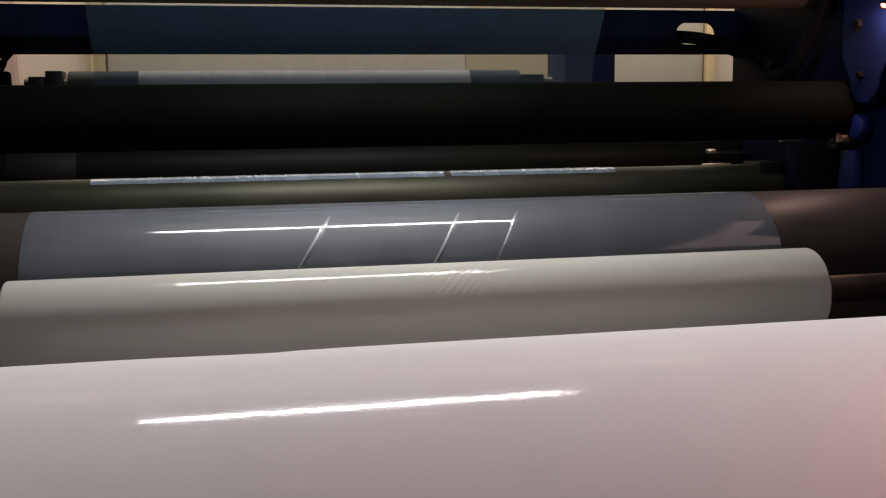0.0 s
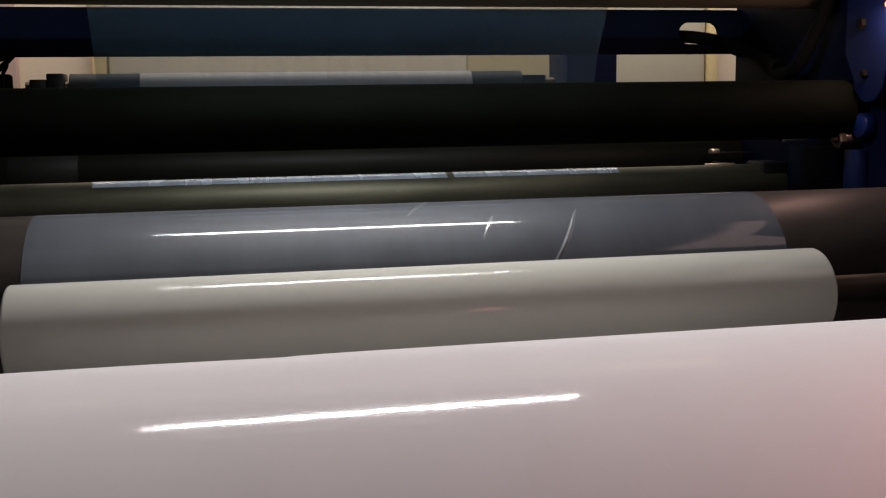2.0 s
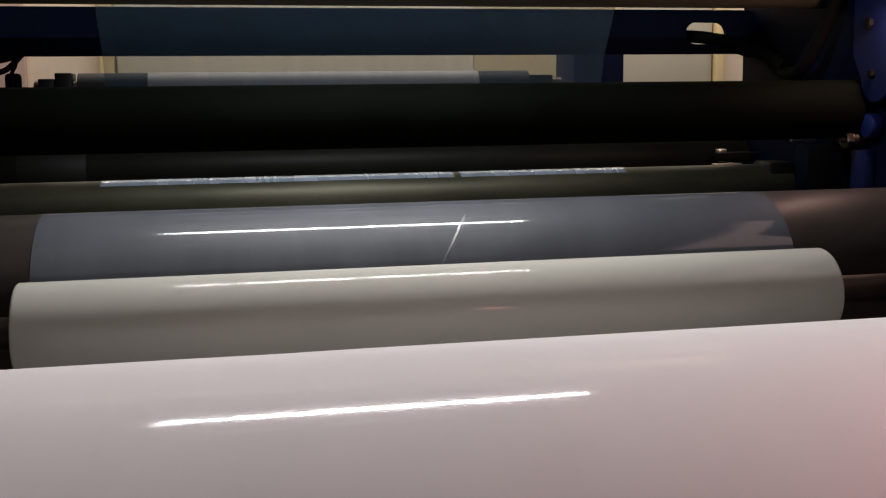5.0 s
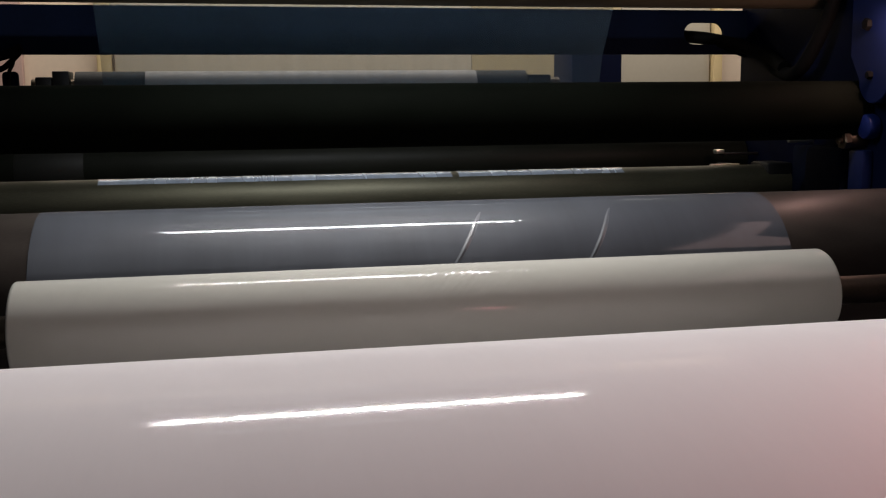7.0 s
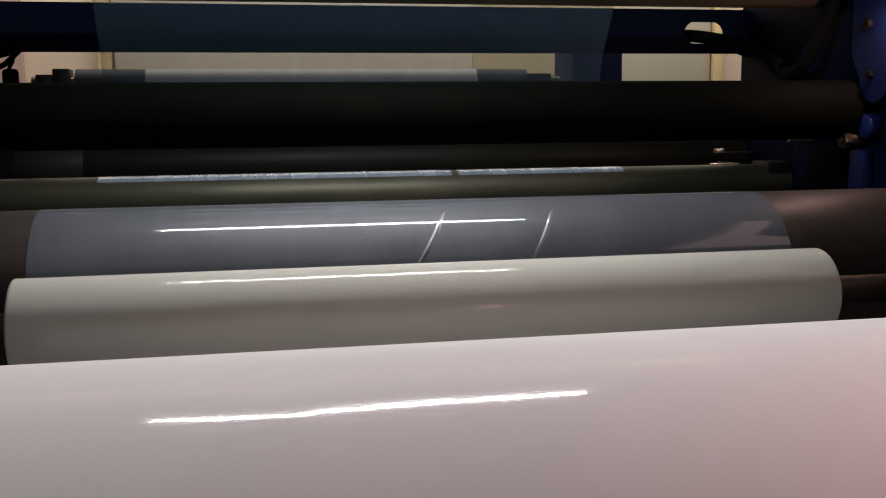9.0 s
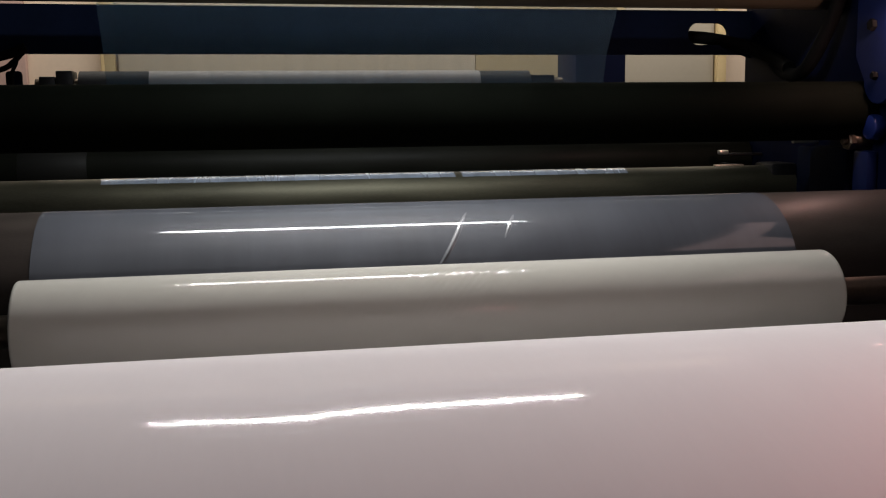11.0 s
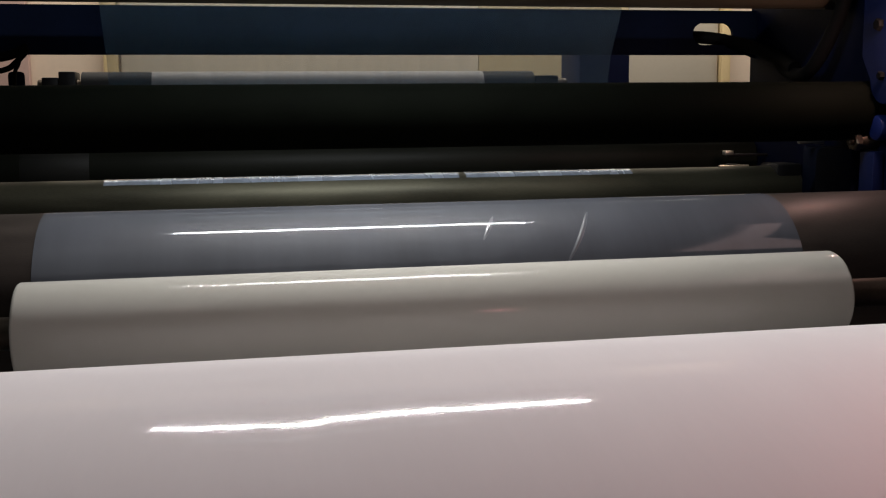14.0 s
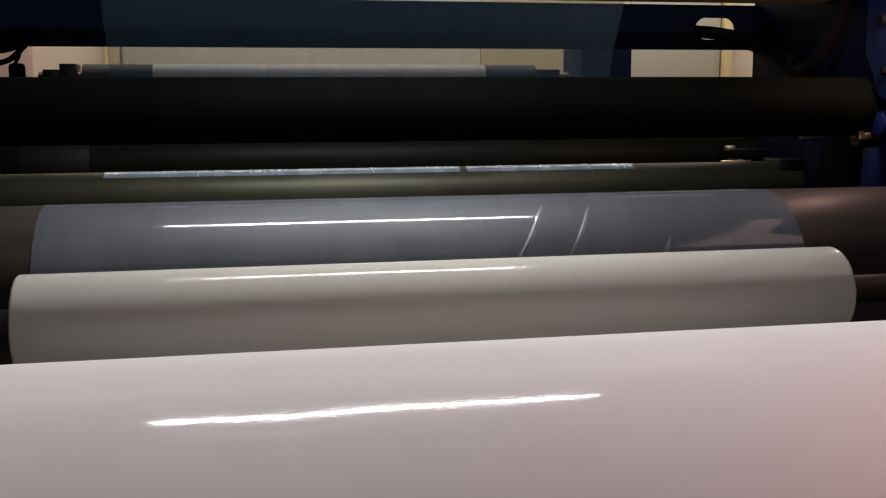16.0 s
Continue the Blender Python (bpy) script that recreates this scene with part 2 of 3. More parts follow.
for x0, x1, mat in ((-0.545, 1.063, M_PANEL), (1.065, 1.803, M_YELLOW), (1.805, 2.268, M_GREY_PANEL)):
    part("panel", box(x0, x1, 4.63, 4.658, 0.02, 2.6, 0.003), mat, north)
for x0, x1 in ((-0.616, -0.556), (2.276, 2.322)):
    part("post", box(x0, x1, 4.60, 4.658, 0.0, 2.7, 0.004), M_POST, north, "yellowed wall post")
part("board", box(-1.75, -0.925, 4.61, 4.658, 0.0, 2.4, 0.004), M_PINK, north, "pinkish brown board")


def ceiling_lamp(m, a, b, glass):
    t = thing("ceiling_lamp", "ceiling lamp out of view, added for light and reflections", "ceiling lamp", m, group="hall ceiling lamps")
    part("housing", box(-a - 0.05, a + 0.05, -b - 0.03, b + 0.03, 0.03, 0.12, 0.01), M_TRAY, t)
    part("diffuser", box(-a, a, -b, b, 0.012, 0.028, 0.004), glass, t, "glowing diffuser panel")
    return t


ceiling_lamp(pose(0.32, 3.9, 3.58), 0.61, 0.06, M_DIFFUSER)
ceiling_lamp(pose(0.05, 0.45, 3.58), 1.05, 0.95, M_PANEL_LAMP)
# glowing panel out of view, added for its pink reflection in the drum film
ceiling_lamp(pose(2.55, 0.45, 3.58), 0.55, 0.95, M_WARM_FILL)

wash = thing("wall_lamp", "long shaded lamp washing the back wall with light", "wall lamp")
part("shade", box(-1.25, 3.25, 3.985, 4.045, EYE + 1.37, EYE + 1.46, 0.006), M_TRAY, wash)
for x in (-0.9, 2.9):
    part("rod", box(x - 0.008, x + 0.008, 4.007, 4.023, EYE + 1.46, 3.7, 0.001), M_TRAY, wash)


# ---- side frames and cross members ----
def side_frame(name, x0, x1, label):
    t = thing(name, label, "machine frame")
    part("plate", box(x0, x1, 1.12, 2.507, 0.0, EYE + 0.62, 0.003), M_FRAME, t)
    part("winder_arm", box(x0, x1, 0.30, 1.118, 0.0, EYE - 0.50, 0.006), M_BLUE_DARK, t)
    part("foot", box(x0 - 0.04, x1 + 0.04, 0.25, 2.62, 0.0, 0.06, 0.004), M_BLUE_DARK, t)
    return t


right = side_frame("side_frame", FRAME_R, FRAME_R + 0.05, "dark blue painted steel side frame carrying the roller ends")
left = side_frame("side_frame", FRAME_L - 0.05, FRAME_L, "dark blue painted steel side frame carrying the roller ends")

# blue bearing blocks and fixings on the inner face
def tongue_plate(y0, y1, z0, z1, taper, x0, x1, seg=10):
    """Upright plate with its lower end drawn in to a half round; it stands in the y-z plane."""
    bm = bmesh.new()
    half = (y1 - y0) / 2 * taper
    mid = (y0 + y1) / 2
    loop = [(y1, z1), (y0, z1), (y0, z0 + (z1 - z0) * 0.35)]
    loop += [(mid - half * math.cos(math.pi * k / seg), z0 + half - half * math.sin(math.pi * k / seg)) for k in range(seg + 1)]
    loop += [(y1, z0 + (z1 - z0) * 0.35)]
    rings = [[bm.verts.new((x, y, z)) for y, z in loop] for x in (x0, x1)]
    n = len(loop)
    for i in range(n):
        j = (i + 1) % n
        bm.faces.new((rings[0][i], rings[0][j], rings[1][j], rings[1][i]))
    bm.faces.new(rings[0])
    bm.faces.new(rings[1])
    bmesh.ops.recalc_face_normals(bm, faces=bm.faces)
    bmesh.ops.bevel(bm, geom=list(bm.edges), offset=0.002, segments=1, affect="EDGES")
    return bm


part("bearing_plate", tongue_plate(1.79, 1.957, EYE + 0.010, EYE + 0.30, 0.62, 1.288, 1.3195), M_BLUE, right, "brighter blue bearing plate with dark bolts")
part("bearing_cap", rod(1.290, 1.3195, 0.027, 0.008, 40, y=1.905, z=EYE - 0.038), M_BLUE_BRIGHT, right, "bright blue round bearing cap")
part("lower_plate", box(1.292, 1.3195, 1.905, 1.958, EYE - 0.24, EYE - 0.088, 0.006), M_BLUE, right, "brighter blue upright strip")
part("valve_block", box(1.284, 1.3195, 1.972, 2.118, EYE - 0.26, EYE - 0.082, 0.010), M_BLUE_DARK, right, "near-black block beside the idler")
part("idler_bearing", box(1.252, 1.3195, 2.225, 2.315, EYE - 0.25, EYE - 0.128, 0.008), M_BOLT, right, "black bearing block of the idler")
for y, z, r in ((1.897, 0.174, 0.013), (1.882, 0.069, 0.009)):
    b = part("bolt", hexnut(r, 0.010), M_HOSE, right)
    b.matrix_basis = pose(1.2878, y, EYE + z, 20)
shaft_nut = part("nut", hexnut(0.020, 0.014, 0.008), M_SHAFT, right, "greasy brass-coloured nut")
shaft_nut.matrix_basis = pose(1.277, 1.940, EYE - 0.0676, 10)
part("nut_boss", rod(1.275, 1.3195, 0.016, 0.002, 24, y=1.940, z=EYE - 0.0676), M_SHAFT, right)
part("clamp_bar", rod(1.255, 1.3195, 0.0065, 0.001, 16, y=2.14, z=EYE - 0.071), M_BRIGHT, right, "small bright clamp rod")
part("link_block", box(1.302, 1.3195, 2.07, 2.20, EYE - 0.20, EYE - 0.085, 0.006), M_BLUE_DARK, right)

beam_t = thing("cross_beam", "dark blue steel cross beam with a slotted hole at one end", "cross beam")


def beam_mesh():
    """Plate with an oblong slot, 14 mm thick."""
    bm = bmesh.new()
    x0, x1, z0, z1 = FRAME_L, FRAME_R, EYE + 0.1465, EYE + 0.2600
    sx0, sx1, sz0, sz1 = 1.142, 1.256, EYE + 0.172, EYE + 0.2285
    rad, seg = 0.029, 8
    hole = []
    for cx, cz, a0 in ((sx1 - rad, sz1 - rad, 0), (sx0 + rad, sz1 - rad, 90), (sx0 + rad, sz0 + rad, 180), (sx1 - rad, sz0 + rad, 270)):
        hole += [(cx + rad * math.cos(radians(a0 + 90 * k / seg)), cz + rad * math.sin(radians(a0 + 90 * k / seg))) for k in range(seg + 1)]
    edges = []
    for loop in (hole, [(x0, z0), (x1 - 0.02, z0), (x1, z0 - 0.008), (x1, z1), (x0, z1)]):
        vs = [bm.verts.new((x, 2.478, z)) for x, z in loop]
        edges += [bm.edges.new((vs[i], vs[(i + 1) % len(vs)])) for i in range(len(vs))]
    bmesh.ops.triangle_fill(bm, use_beauty=True, use_dissolve=False, edges=edges)
    ext = bmesh.ops.extrude_face_region(bm, geom=list(bm.faces))
    bmesh.ops.translate(bm, vec=(0, 0.014, 0), verts=[v for v in ext["geom"] if isinstance(v, bmesh.types.BMVert)])
    bmesh.ops.recalc_face_normals(bm, faces=bm.faces)
    return bm


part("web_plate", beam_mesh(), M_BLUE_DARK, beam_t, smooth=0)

top_bar = thing("top_bar", "dull brown steel bar across the top of the machine", "machine bar")
part("bar", rod(FRAME_L, FRAME_R, 0.060, y=2.12, z=EYE + 0.2875), M_BAR, top_bar)

# blue column beyond the machine
column = thing("column", "short blue painted steel column standing behind the machine", "column")
part("post", box(1.345, 1.567, 4.0, 4.25, 0.012, EYE + 0.36, 0.01), M_BLUE, column)
part("base_plate", box(1.27, 1.63, 3.94, 4.31, 0.0, 0.012, 0.002), M_BLUE_DARK, column)

# ---- hoses at the frame ends ----
HOSES = (
    ([(1.285, 2.22, EYE + 0.100), (1.302, 2.33, EYE + 0.130), (1.285, 2.43, EYE + 0.163), (1.225, 2.50, EYE + 0.188), (1.16, 2.55, EYE + 0.198), (1.05, 2.60, EYE + 0.200)], 0.0165),
    ([(1.30, 2.02, EYE + 0.29), (1.285, 2.06, EYE + 0.18), (1.27, 2.13, EYE + 0.09), (1.295, 2.26, EYE + 0.092), (1.302, 2.33, EYE + 0.127)], 0.016),
    ([(-0.500, 2.47, EYE + 0.150), (-0.522, 2.47, EYE + 0.128), (-0.545, 2.47, EYE + 0.112), (-0.60, 2.46, EYE + 0.100)], 0.0065),
    ([(-0.512, 2.46, EYE + 0.150), (-0.514, 2.46, EYE + 0.125), (-0.524, 2.46, EYE + 0.100), (-0.528, 2.46, EYE + 0.03)], 0.0045),
    ([(-0.64, 2.45, EYE + 0.145), (-0.57, 2.45, EYE + 0.138), (-0.53, 2.45, EYE + 0.143), (-0.49, 2.45, EYE + 0.160)], 0.011),
)
for pts, rad in HOSES:
    tagged(part("hose", tube(pts, rad), M_HOSE), "black rubber hose hanging at the cross beam", "hose")
bracket = thing("hose_bracket", "small dark blue bracket under the cross beam", "bracket")
part("plate", box(-0.546, -0.510, 2.49, 2.50, EYE - 0.05, EYE + 0.108, 0.008), M_BLUE_DARK, bracket)
part("arm", box(-0.70, -0.546, 2.492, 2.498, EYE + 0.02, EYE + 0.05, 0.002), M_BLUE_DARK, bracket)


# ---- rollers ----
def roller(name, label, spec, mat, core_label="", shaft=0.022, seg=96):
    y, z, r = spec
    t = thing(name, label, "roller", pose(0, y, z))
    part("body", rod(FRAME_L + 0.012, FRAME_R - 0.003, r, 0.002, seg), mat, t, core_label)
    part("journal", rod(FRAME_L - 0.03, FRAME_L + 0.012, shaft, 0.002, 32), M_SHAFT, t)
    part("journal", rod(FRAME_R - 0.003, FRAME_R + 0.03, shaft, 0.002, 32), M_SHAFT, t)
    return t


drum = roller("rubber_drum", "large black rubber drum with plastic film running over it", DRUM, M_RUBBER)
nip = thing("nip_roller", "white rubber nip roller pressed against the drum", "roller", pose(0, NIP[0], NIP[1]))
black = roller("black_roller", "matt black roller lying across the machine", BLACK, M_BLACK)
turn_bar = thing("turn_bar", "thin dark steel bar turning the film web", "machine bar")
part("bar", rod(FRAME_L, FRAME_R, 0.010, 0.001, 24, y=2.452, z=EYE + 0.0005), M_BOLT, turn_bar)
idler = roller("idler_roller", "dull olive steel idler roller with film on its top", IDLER, M_STEEL)
guide = roller("guide_roller", "dark metal guide roller behind the idler", GUIDE, M_GUIDE)

# made-up ring that gives the guide roller its paler patch
part("pale_band", rod(-0.525, -0.372, GUIDE[2] + 0.0006, 0.0004, 96), material("grey_band", (0.013, 0.0135, 0.012), 0.5, spec=0.15, var=0.2), guide, "slightly lighter grey band")

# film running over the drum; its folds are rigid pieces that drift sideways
DR = DRUM[2] + 0.0008
drum_film = thing("drum_film", "clear glossy plastic film with slanting creases running over the drum", "plastic film", pose(0, DRUM[0], DRUM[1]))
part("film", lathe([(WEB_L, DRUM[2] + 0.0001), (WEB_L, DR), (-0.1, DR), (0.2, DR), (0.5, DR), (WEB_R, DR), (WEB_R, DRUM[2] + 0.0001)], 256), M_DRUM_FILM, drum_film)


def ridge(radius, x_of, a0, a1, height, width, n=220, m=9):
    """A raised crease on a cylinder: x_of(angle) gives its line; it fades at both ends."""
    bm, rows = bmesh.new(), []
    for i in range(n + 1):
        s = i / n
        a = a0 + (a1 - a0) * s
        h = height * math.sin(math.pi * s) ** 1.3 * (0.75 + 0.25 * math.sin(9 * s + a0))
        taper = 0.15 + 0.85 * math.sin(math.pi * s) ** 0.7
        row = []
        for j in range(m):
            u = 2 * j / (m - 1) - 1
            r = radius + 0.00006 + h * (0.5 + 0.5 * math.cos(math.pi * u)) ** 1.3
            row.append(bm.verts.new((x_of(a) + u * width / 2 * taper, r * math.cos(a), r * math.sin(a))))
        rows.append(row)
    for p, q in zip(rows, rows[1:]):
        for j in range(m - 1):
            bm.faces.new((p[j], p[j + 1], q[j + 1], q[j]))
    bmesh.ops.recalc_face_normals(bm, faces=bm.faces)
    if bm.faces[0].normal.dot(Vector((0, bm.faces[0].calc_center_median().y, bm.faces[0].calc_center_median().z))) < 0:
        bmesh.ops.reverse_faces(bm, faces=bm.faces)
    return bm


OMEGA_DRUM = SPEED / DRUM[2]
A_DRUM = radians(125.5)
DRIFT = 0.192        # sideways drift of a fold, metres a second
FOLD_X = 0.325       # where a fold lies at its own time


def fold_line(a):
    """Sideways run of a fold round the drum, steeper towards the top."""
    u = A_DRUM - a
    return 0.062 * u + 0.045 * u * abs(u)


def fold_mesh(height, width, above, below):
    return mesh_of("crease", ridge(DR, fold_line, A_DRUM - radians(above), A_DRUM + radians(below), height, width, 120), M_FOLD, 80)


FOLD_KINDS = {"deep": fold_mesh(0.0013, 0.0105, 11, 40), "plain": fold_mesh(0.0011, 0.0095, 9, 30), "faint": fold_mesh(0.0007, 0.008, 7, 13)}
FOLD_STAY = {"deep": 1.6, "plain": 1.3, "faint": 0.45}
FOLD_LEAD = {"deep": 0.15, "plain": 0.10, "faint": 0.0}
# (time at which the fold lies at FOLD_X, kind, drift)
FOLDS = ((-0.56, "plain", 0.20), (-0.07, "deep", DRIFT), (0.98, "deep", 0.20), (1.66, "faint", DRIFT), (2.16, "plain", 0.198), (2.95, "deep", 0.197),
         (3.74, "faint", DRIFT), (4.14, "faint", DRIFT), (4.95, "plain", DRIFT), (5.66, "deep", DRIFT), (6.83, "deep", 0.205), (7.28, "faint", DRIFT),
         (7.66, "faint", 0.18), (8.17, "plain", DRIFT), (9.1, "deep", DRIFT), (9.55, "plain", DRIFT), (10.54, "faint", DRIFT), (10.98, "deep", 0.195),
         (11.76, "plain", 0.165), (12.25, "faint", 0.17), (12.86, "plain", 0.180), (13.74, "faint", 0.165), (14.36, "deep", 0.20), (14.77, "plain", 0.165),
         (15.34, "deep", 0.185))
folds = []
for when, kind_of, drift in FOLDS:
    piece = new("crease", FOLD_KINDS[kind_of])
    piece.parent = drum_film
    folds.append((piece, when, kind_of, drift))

# white sleeve of the nip roller with a patch of fine ripples
OMEGA_NIP = 2 * math.pi / 1.345
A_NIP = radians(119)


def nip_sleeve():
    bm, nx, na = bmesh.new(), 420, 240
    rows = []
    r = NIP[2]
    xs = [WEB_L + 0.003, WEB_L + 0.005, WEB_L + 0.012] + [0.19 + 0.21 * i / nx for i in range(nx + 1)] + [WEB_R - 0.012, WEB_R - 0.005, WEB_R - 0.003]
    for x in xs:
        row = []
        for k in range(na):
            a = 2 * math.pi * k / na
            d = (a - (A_NIP + OMEGA_NIP * 0.15) + math.pi) % (2 * math.pi) - math.pi
            fade = max(0, 1 - (d / 1.7) ** 2) * max(0, 1 - ((x - 0.295) / 0.095) ** 2)
            rr = r + 0.00016 * fade * math.sin(2 * math.pi * (x / 0.0125 + d * 4.6))
            row.append(bm.verts.new((x, rr * math.cos(a), rr * math.sin(a))))
        rows.append(row)
    for x, rr, at in ((WEB_L + 0.0008, r - 0.0012, 0), (WEB_L, r - 0.0040, 0), (WEB_R - 0.0008, r - 0.0012, len(rows) + 2), (WEB_R, r - 0.0040, len(rows) + 3)):
        rows.insert(at, [bm.verts.new((x, rr * math.cos(2 * math.pi * k / na), rr * math.sin(2 * math.pi * k / na))) for k in range(na)])
    for p, q in zip(rows, rows[1:]):
        for k in range(na):
            bm.faces.new((p[k], p[(k + 1) % na], q[(k + 1) % na], q[k]))
    bm.faces.new(rows[0])
    bm.faces.new(rows[-1])
    bmesh.ops.recalc_face_normals(bm, faces=bm.faces)
    return bm


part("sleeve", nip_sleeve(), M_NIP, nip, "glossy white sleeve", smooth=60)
part("shaft", rod(FRAME_L + 0.012, FRAME_R - 0.012, 0.0225, 0.002, 64), M_SHAFT, nip, "brown steel shaft")
part("journal", rod(FRAME_L - 0.03, FRAME_L + 0.012, 0.018, 0.002, 32), M_SHAFT, nip)
part("journal", rod(FRAME_R - 0.012, FRAME_R + 0.03, 0.018, 0.002, 32), M_SHAFT, nip)

# winding roll, with faint bulges on one side of it
wind = thing("winding_roll", "large roll of glossy white plastic film being wound", "film roll", pose(0, WIND[0], WIND[1]))


def smooth(u):
    u = min(1, max(0, u))
    return u * u * (3 - 2 * u)


OMEGA_WIND = radians(1.2)
A_WIND = radians(96.5)      # where the tube lamp mirrors in the roll


def dent(seconds):
    """Depth of the soft band, as a share, at the girth that passes the lamp's mirror image at that time."""
    total, k = 0.0, 0.05
    for i in range(int(max(0, seconds - 8.0) / k)):
        t = 8.0 + i * k
        total += k * smooth((t - 8.1) / 0.35) * (1 - 0.88 * smooth((t - 14.0) / 1.5)) * (0.9 + 0.1 * math.sin(t * 2.3))
    return total


def wind_mesh():
    """Film roll with a soft dented band and small waves on one stretch of its girth."""
    bm, na = bmesh.new(), 900
    rows = []
    xs = [WEB_L - 0.02, WEB_L - 0.018, WEB_L, -0.20] + [-0.12 + 0.002 * i for i in range(121)] + [0.20, 0.5, WEB_R, WEB_R + 0.018, WEB_R + 0.02]
    depth, late = [], []
    for k in range(na):
        a = 2 * math.pi * k / na
        t = (A_WIND - a) / OMEGA_WIND
        depth.append(0.0073 * OMEGA_WIND * dent(min(t, 22)) * (1 - smooth((t - 17) / 8)) if t > 8 else 0.0)
        late.append(smooth((t - 11) / 4.5) * (1 - smooth((t - 18) / 3)))
    for x in xs:
        row = []
        edge = 0.004 if x in (xs[0], xs[-1]) else 0.0
        band = smooth((x + 0.075) / 0.110) * (1 - 0.6 * smooth((x - 0.024) / 0.016) - 0.4 * smooth((x - 0.034) / 0.045))
        side = smooth((0.060 - x) / 0.03) * smooth((x + 0.07) / 0.04)
        for k in range(na):
            a = 2 * math.pi * k / na
            r = WIND[2] - edge - depth[k] * band + 0.000018 * late[k] * side * math.sin(x * 210 + 2.0 * math.sin(a * 28)) * math.sin(a * 96 + x * 40)
            row.append(bm.verts.new((x, r * math.cos(a), r * math.sin(a))))
        rows.append(row)
    for p, q in zip(rows, rows[1:]):
        for k in range(na):
            bm.faces.new((p[k], p[(k + 1) % na], q[(k + 1) % na], q[k]))
    bm.faces.new(rows[0])
    bm.faces.new(rows[-1])
    bmesh.ops.recalc_face_normals(bm, faces=bm.faces)
    return bm


part("film_winding", wind_mesh(), M_WIND, wind, smooth=60)
part("core_shaft", rod(FRAME_L - 0.04, FRAME_R + 0.04, 0.045, 0.003, 40), M_SHAFT, wind)

# ---- film spans ----


def sheet(points, x0, x1, name, mat, label, smooth=60):
    """Film through (y, z) points, 0.3 mm thick."""
    bm = bmesh.new()
    pts = [Vector((0, *p)) for p in points]
    rows = []
    for i, p in enumerate(pts):
        d = (pts[min(i + 1, len(pts) - 1)] - pts[max(i - 1, 0)]).normalized()
        nrm = Vector((0, -d.z, d.y)) * 0.00015
        rows.append([bm.verts.new((x, q.y, q.z)) for q in (p + nrm, p - nrm) for x in (x0, x1)])
    for a, b in zip(rows, rows[1:]):
        for i, j in ((0, 1), (1, 3), (3, 2), (2, 0)):
            bm.faces.new((a[i], a[j], b[j], b[i]))
    bm.faces.new((rows[0][0], rows[0][2], rows[0][3], rows[0][1]))
    bm.faces.new((rows[-1][0], rows[-1][1], rows[-1][3], rows[-1][2]))
    bmesh.ops.recalc_face_normals(bm, faces=bm.faces)
    return tagged(part(name, bm, mat, smooth=smooth), label, "plastic film" if label else "")


web = thing("film_web", "clear plastic film web running down in front of the beam", "plastic film")
for name, points in (("hanging_span", [(2.20, EYE + 0.62), (2.33, EYE + 0.235), (2.396, EYE + 0.137), (2.432, EYE + 0.03), (2.4385, EYE + 0.01)]),
                     ("rear_span", [(2.4386, EYE + 0.0098), (2.447, EYE - 0.005), (2.46, EYE - 0.0108), (3.72, EYE + 0.0582)])):
    span = sheet(points, WEB_L, WEB_R, name, M_WEB, "")
    span.parent = web
# film is cut to its bright reflection; the gap is a break in that highlight
arc = [(IDLER[0] + 0.0566 * math.cos(radians(a)), IDLER[1] + 0.0566 * math.sin(radians(a))) for a in range(0, 129, 3)]
wrap = thing("film_wrap", "bluish film over the idler's top, its gleam made a pale strip, one gap", "plastic film")
for x0, x1 in ((WEB_L, 0.468), (0.484, WEB_R)):
    piece = sheet(arc, x0, x1, "film_piece", M_STRIP, "")
    piece.parent = wrap

# ---- far roller beyond the machine ----
far = thing("far_roller", "far roller wrapped in pale film with stepped black bearings", "roller", pose(0, FAR[0], FAR[1]))
part("body", rod(-0.572, 1.065, 0.050, 0.002, 64), M_FAR_CORE, far)
part("film", rod(-0.334, 0.868, 0.0512, 0.0005, 96), M_FARFILM, far, "pale grey film")
part("journal", rod(-0.72, -0.572, 0.024, 0.002, 32), M_SHAFT, far)
part("journal", rod(1.065, 1.20, 0.024, 0.002, 32), M_SHAFT, far)
stand = thing("bearing_stand", "black steel stand with stepped bearing blocks", "machine stand")
for x0, x1, dz in ((-0.644, -0.588, 0.160), (-0.700, -0.646, 0.140), (1.068, 1.155, 0.142)):
    part("block", box(x0, x1, 3.68, 3.78, EYE + 0.02, EYE + dz, 0.004), M_BOLT, stand)
part("leg", box(-0.72, -0.60, 3.66, 3.80, 0.0, EYE + 0.02, 0.004), M_BOLT, stand)
part("leg", box(1.07, 1.18, 3.66, 3.80, 0.0, EYE + 0.02, 0.004), M_BOLT, stand)

# ---- small fittings ----
fit_t = thing("roller_clip", "small bright metal clip beside the guide roller", "clip")
part("blade", box(1.137, 1.215, 2.296, 2.304, EYE - 0.1375, EYE - 0.1325, 0.001), M_BRIGHT, fit_t, "bright flat blade")
part("arm", box(1.205, 1.215, 2.305, 2.402, EYE - 0.1375, EYE - 0.1335, 0.001), M_BOLT, fit_t)
part("head", box(1.198, 1.222, 2.39, 2.41, EYE - 0.112, EYE - 0.101, 0.003), M_BRIGHT, fit_t)
part("stem", rod(1.21, FRAME_R, 0.004, 0.001, 12, y=2.40, z=EYE - 0.113), M_BOLT, fit_t)

lampt = thing("tube_lamp", "slim LED tube lamp in a grey tray over the drum", "lamp")
part("tray", box(-0.215, 0.67, 1.675, 1.735, EYE + 0.563, EYE + 0.60, 0.004), M_TRAY, lampt)
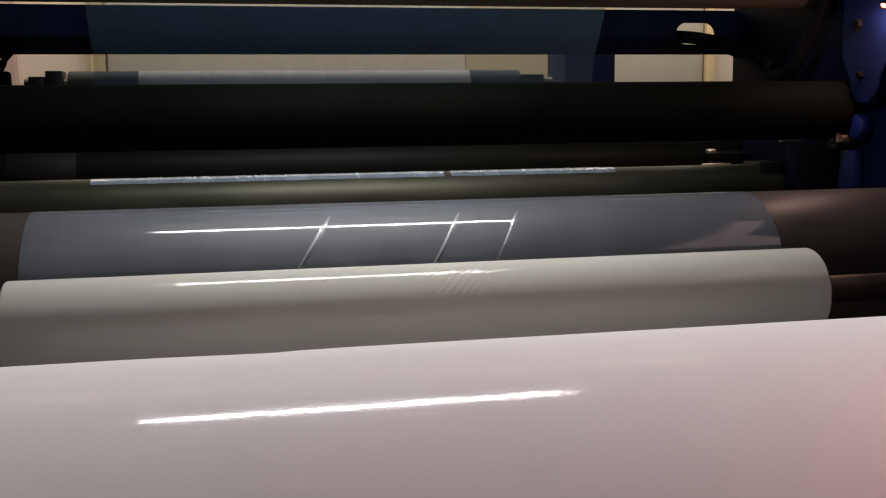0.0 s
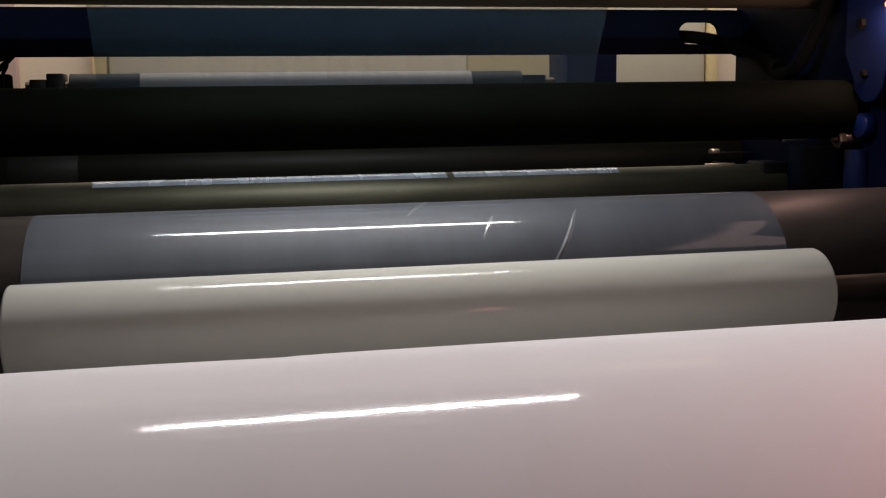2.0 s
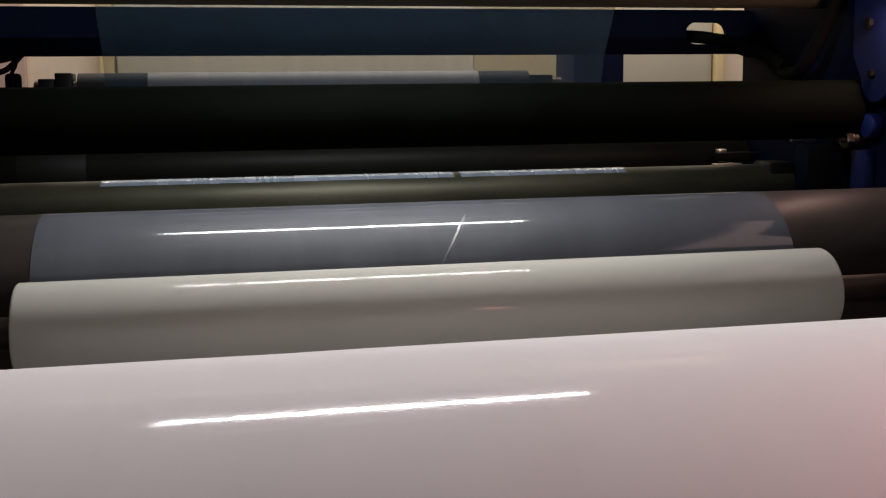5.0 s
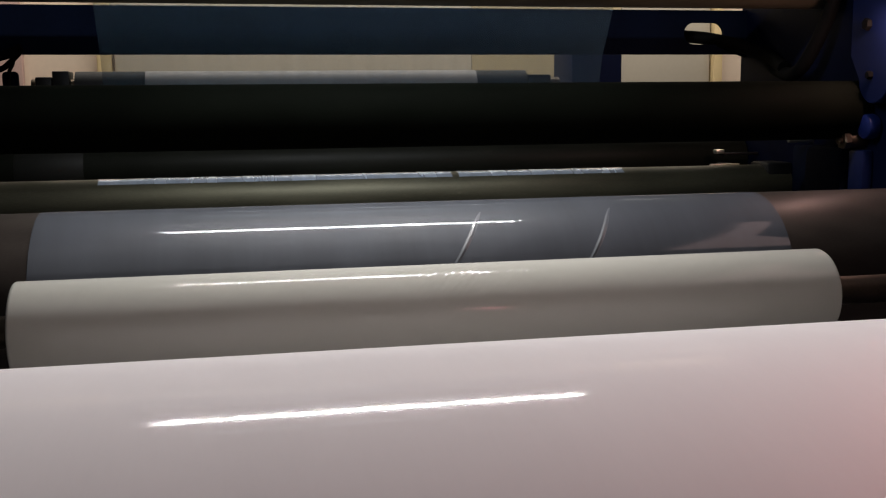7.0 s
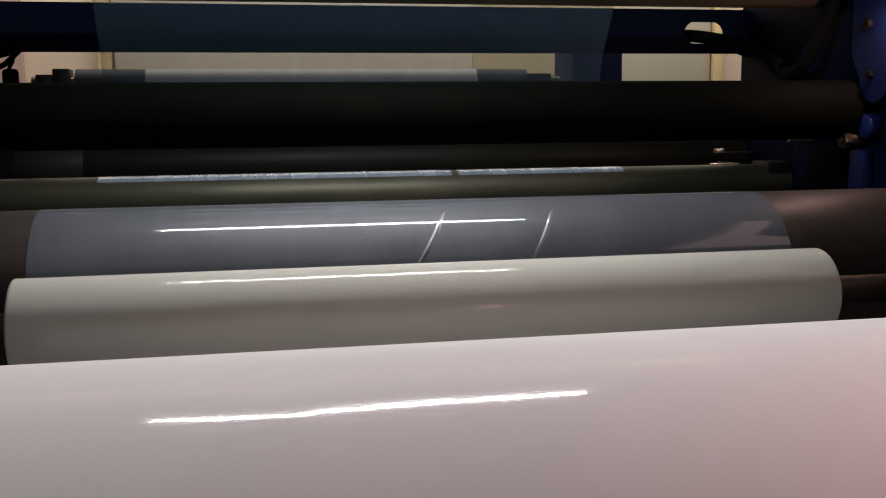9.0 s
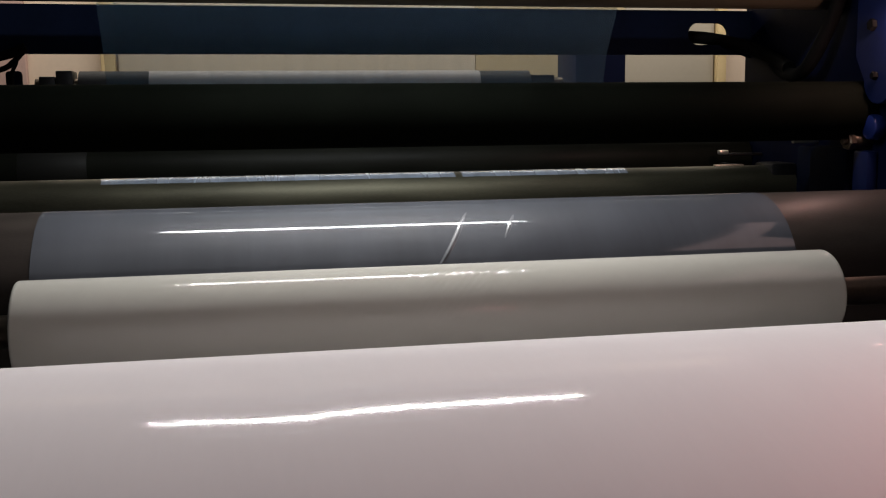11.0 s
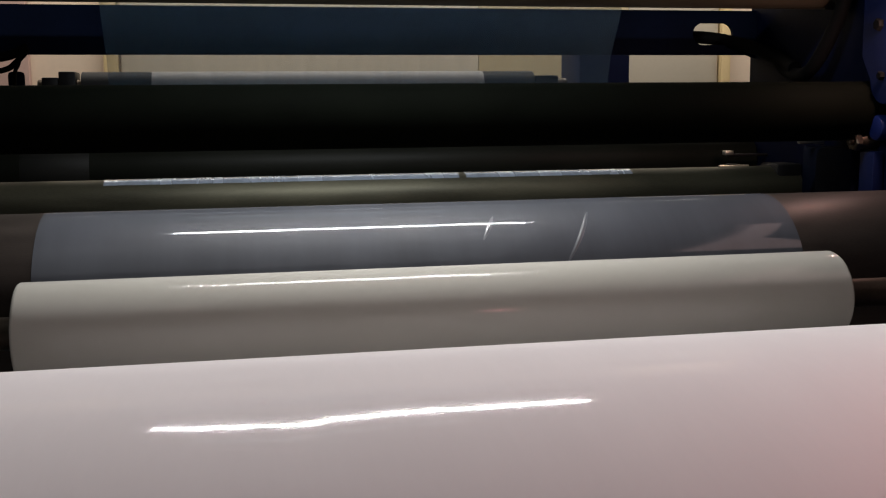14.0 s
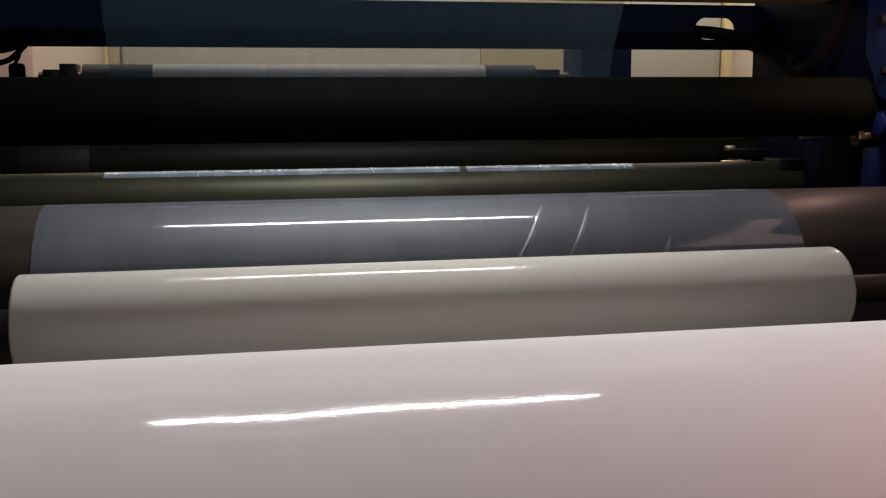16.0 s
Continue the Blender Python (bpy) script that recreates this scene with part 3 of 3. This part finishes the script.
part("bracket", box(FRAME_L, FRAME_R, 1.69, 1.72, EYE + 0.601, EYE + 0.62, 0.003), M_BLUE_DARK, lampt)

# made-up body for the pink fill; nothing of it comes into view
fill_lamp = thing("red_lamp", "added red lamp, out of view, on a thin black post", "signal lamp", group="red signal lamps")
lens = part("lens", lathe([(-0.03, 0.024), (-0.026, 0.03), (0.026, 0.03), (0.03, 0.024)], 32), M_RED, fill_lamp, "glowing red lens")
lens.matrix_basis = pose(0.650, 0.235, EYE - 0.065, 0, 90)
part("post", box(0.985, 1.015, 0.22, 0.25, 0.0, EYE - 0.05, 0.003), M_BOLT, fill_lamp)
part("arm", box(0.681, 0.984, 0.227, 0.243, EYE - 0.073, EYE - 0.057, 0.002), M_BOLT, fill_lamp)
signal = thing("red_lamp", "small red signal lamp glowing on the side frame", "signal lamp", group="red signal lamps")
part("lens", rod(1.268, 1.288, 0.005, 0.002, 24, y=1.795, z=EYE + 0.2020), M_RED, signal, "glowing orange-red lens")


# ---- what turns ----
def spin(ob, spec, omega, step=0.1):
    rows = []
    for i in range(int(16 / step) + 1):
        t = i * step
        rows.append((t, pose(0, spec[0], spec[1], math.degrees(omega * t))))
    walk(ob, rows)


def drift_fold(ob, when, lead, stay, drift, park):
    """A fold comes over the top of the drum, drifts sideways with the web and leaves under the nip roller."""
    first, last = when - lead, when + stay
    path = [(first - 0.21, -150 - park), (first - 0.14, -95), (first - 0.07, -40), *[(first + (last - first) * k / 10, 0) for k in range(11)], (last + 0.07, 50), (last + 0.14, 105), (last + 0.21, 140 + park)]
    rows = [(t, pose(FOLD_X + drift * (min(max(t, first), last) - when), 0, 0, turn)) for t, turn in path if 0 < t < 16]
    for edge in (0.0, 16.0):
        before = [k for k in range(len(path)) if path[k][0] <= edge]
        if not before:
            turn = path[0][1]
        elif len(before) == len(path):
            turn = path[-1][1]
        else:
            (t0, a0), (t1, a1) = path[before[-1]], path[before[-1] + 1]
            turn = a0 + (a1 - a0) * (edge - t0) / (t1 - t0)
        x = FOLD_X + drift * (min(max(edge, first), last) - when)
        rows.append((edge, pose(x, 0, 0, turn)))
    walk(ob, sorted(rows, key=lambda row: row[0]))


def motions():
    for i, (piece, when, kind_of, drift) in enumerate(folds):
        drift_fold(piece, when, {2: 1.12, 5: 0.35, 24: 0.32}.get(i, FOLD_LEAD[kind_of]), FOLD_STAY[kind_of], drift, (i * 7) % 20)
    spin(drum, DRUM, OMEGA_DRUM)
    spin(nip, NIP, -OMEGA_NIP)
    spin(wind, WIND, OMEGA_WIND, 0.5)
    spin(black, BLACK, SPEED / BLACK[2])
    spin(idler, IDLER, -SPEED / IDLER[2])
    spin(guide, GUIDE, SPEED / GUIDE[2])
    spin(far, FAR, SPEED / FAR[2])


motions()
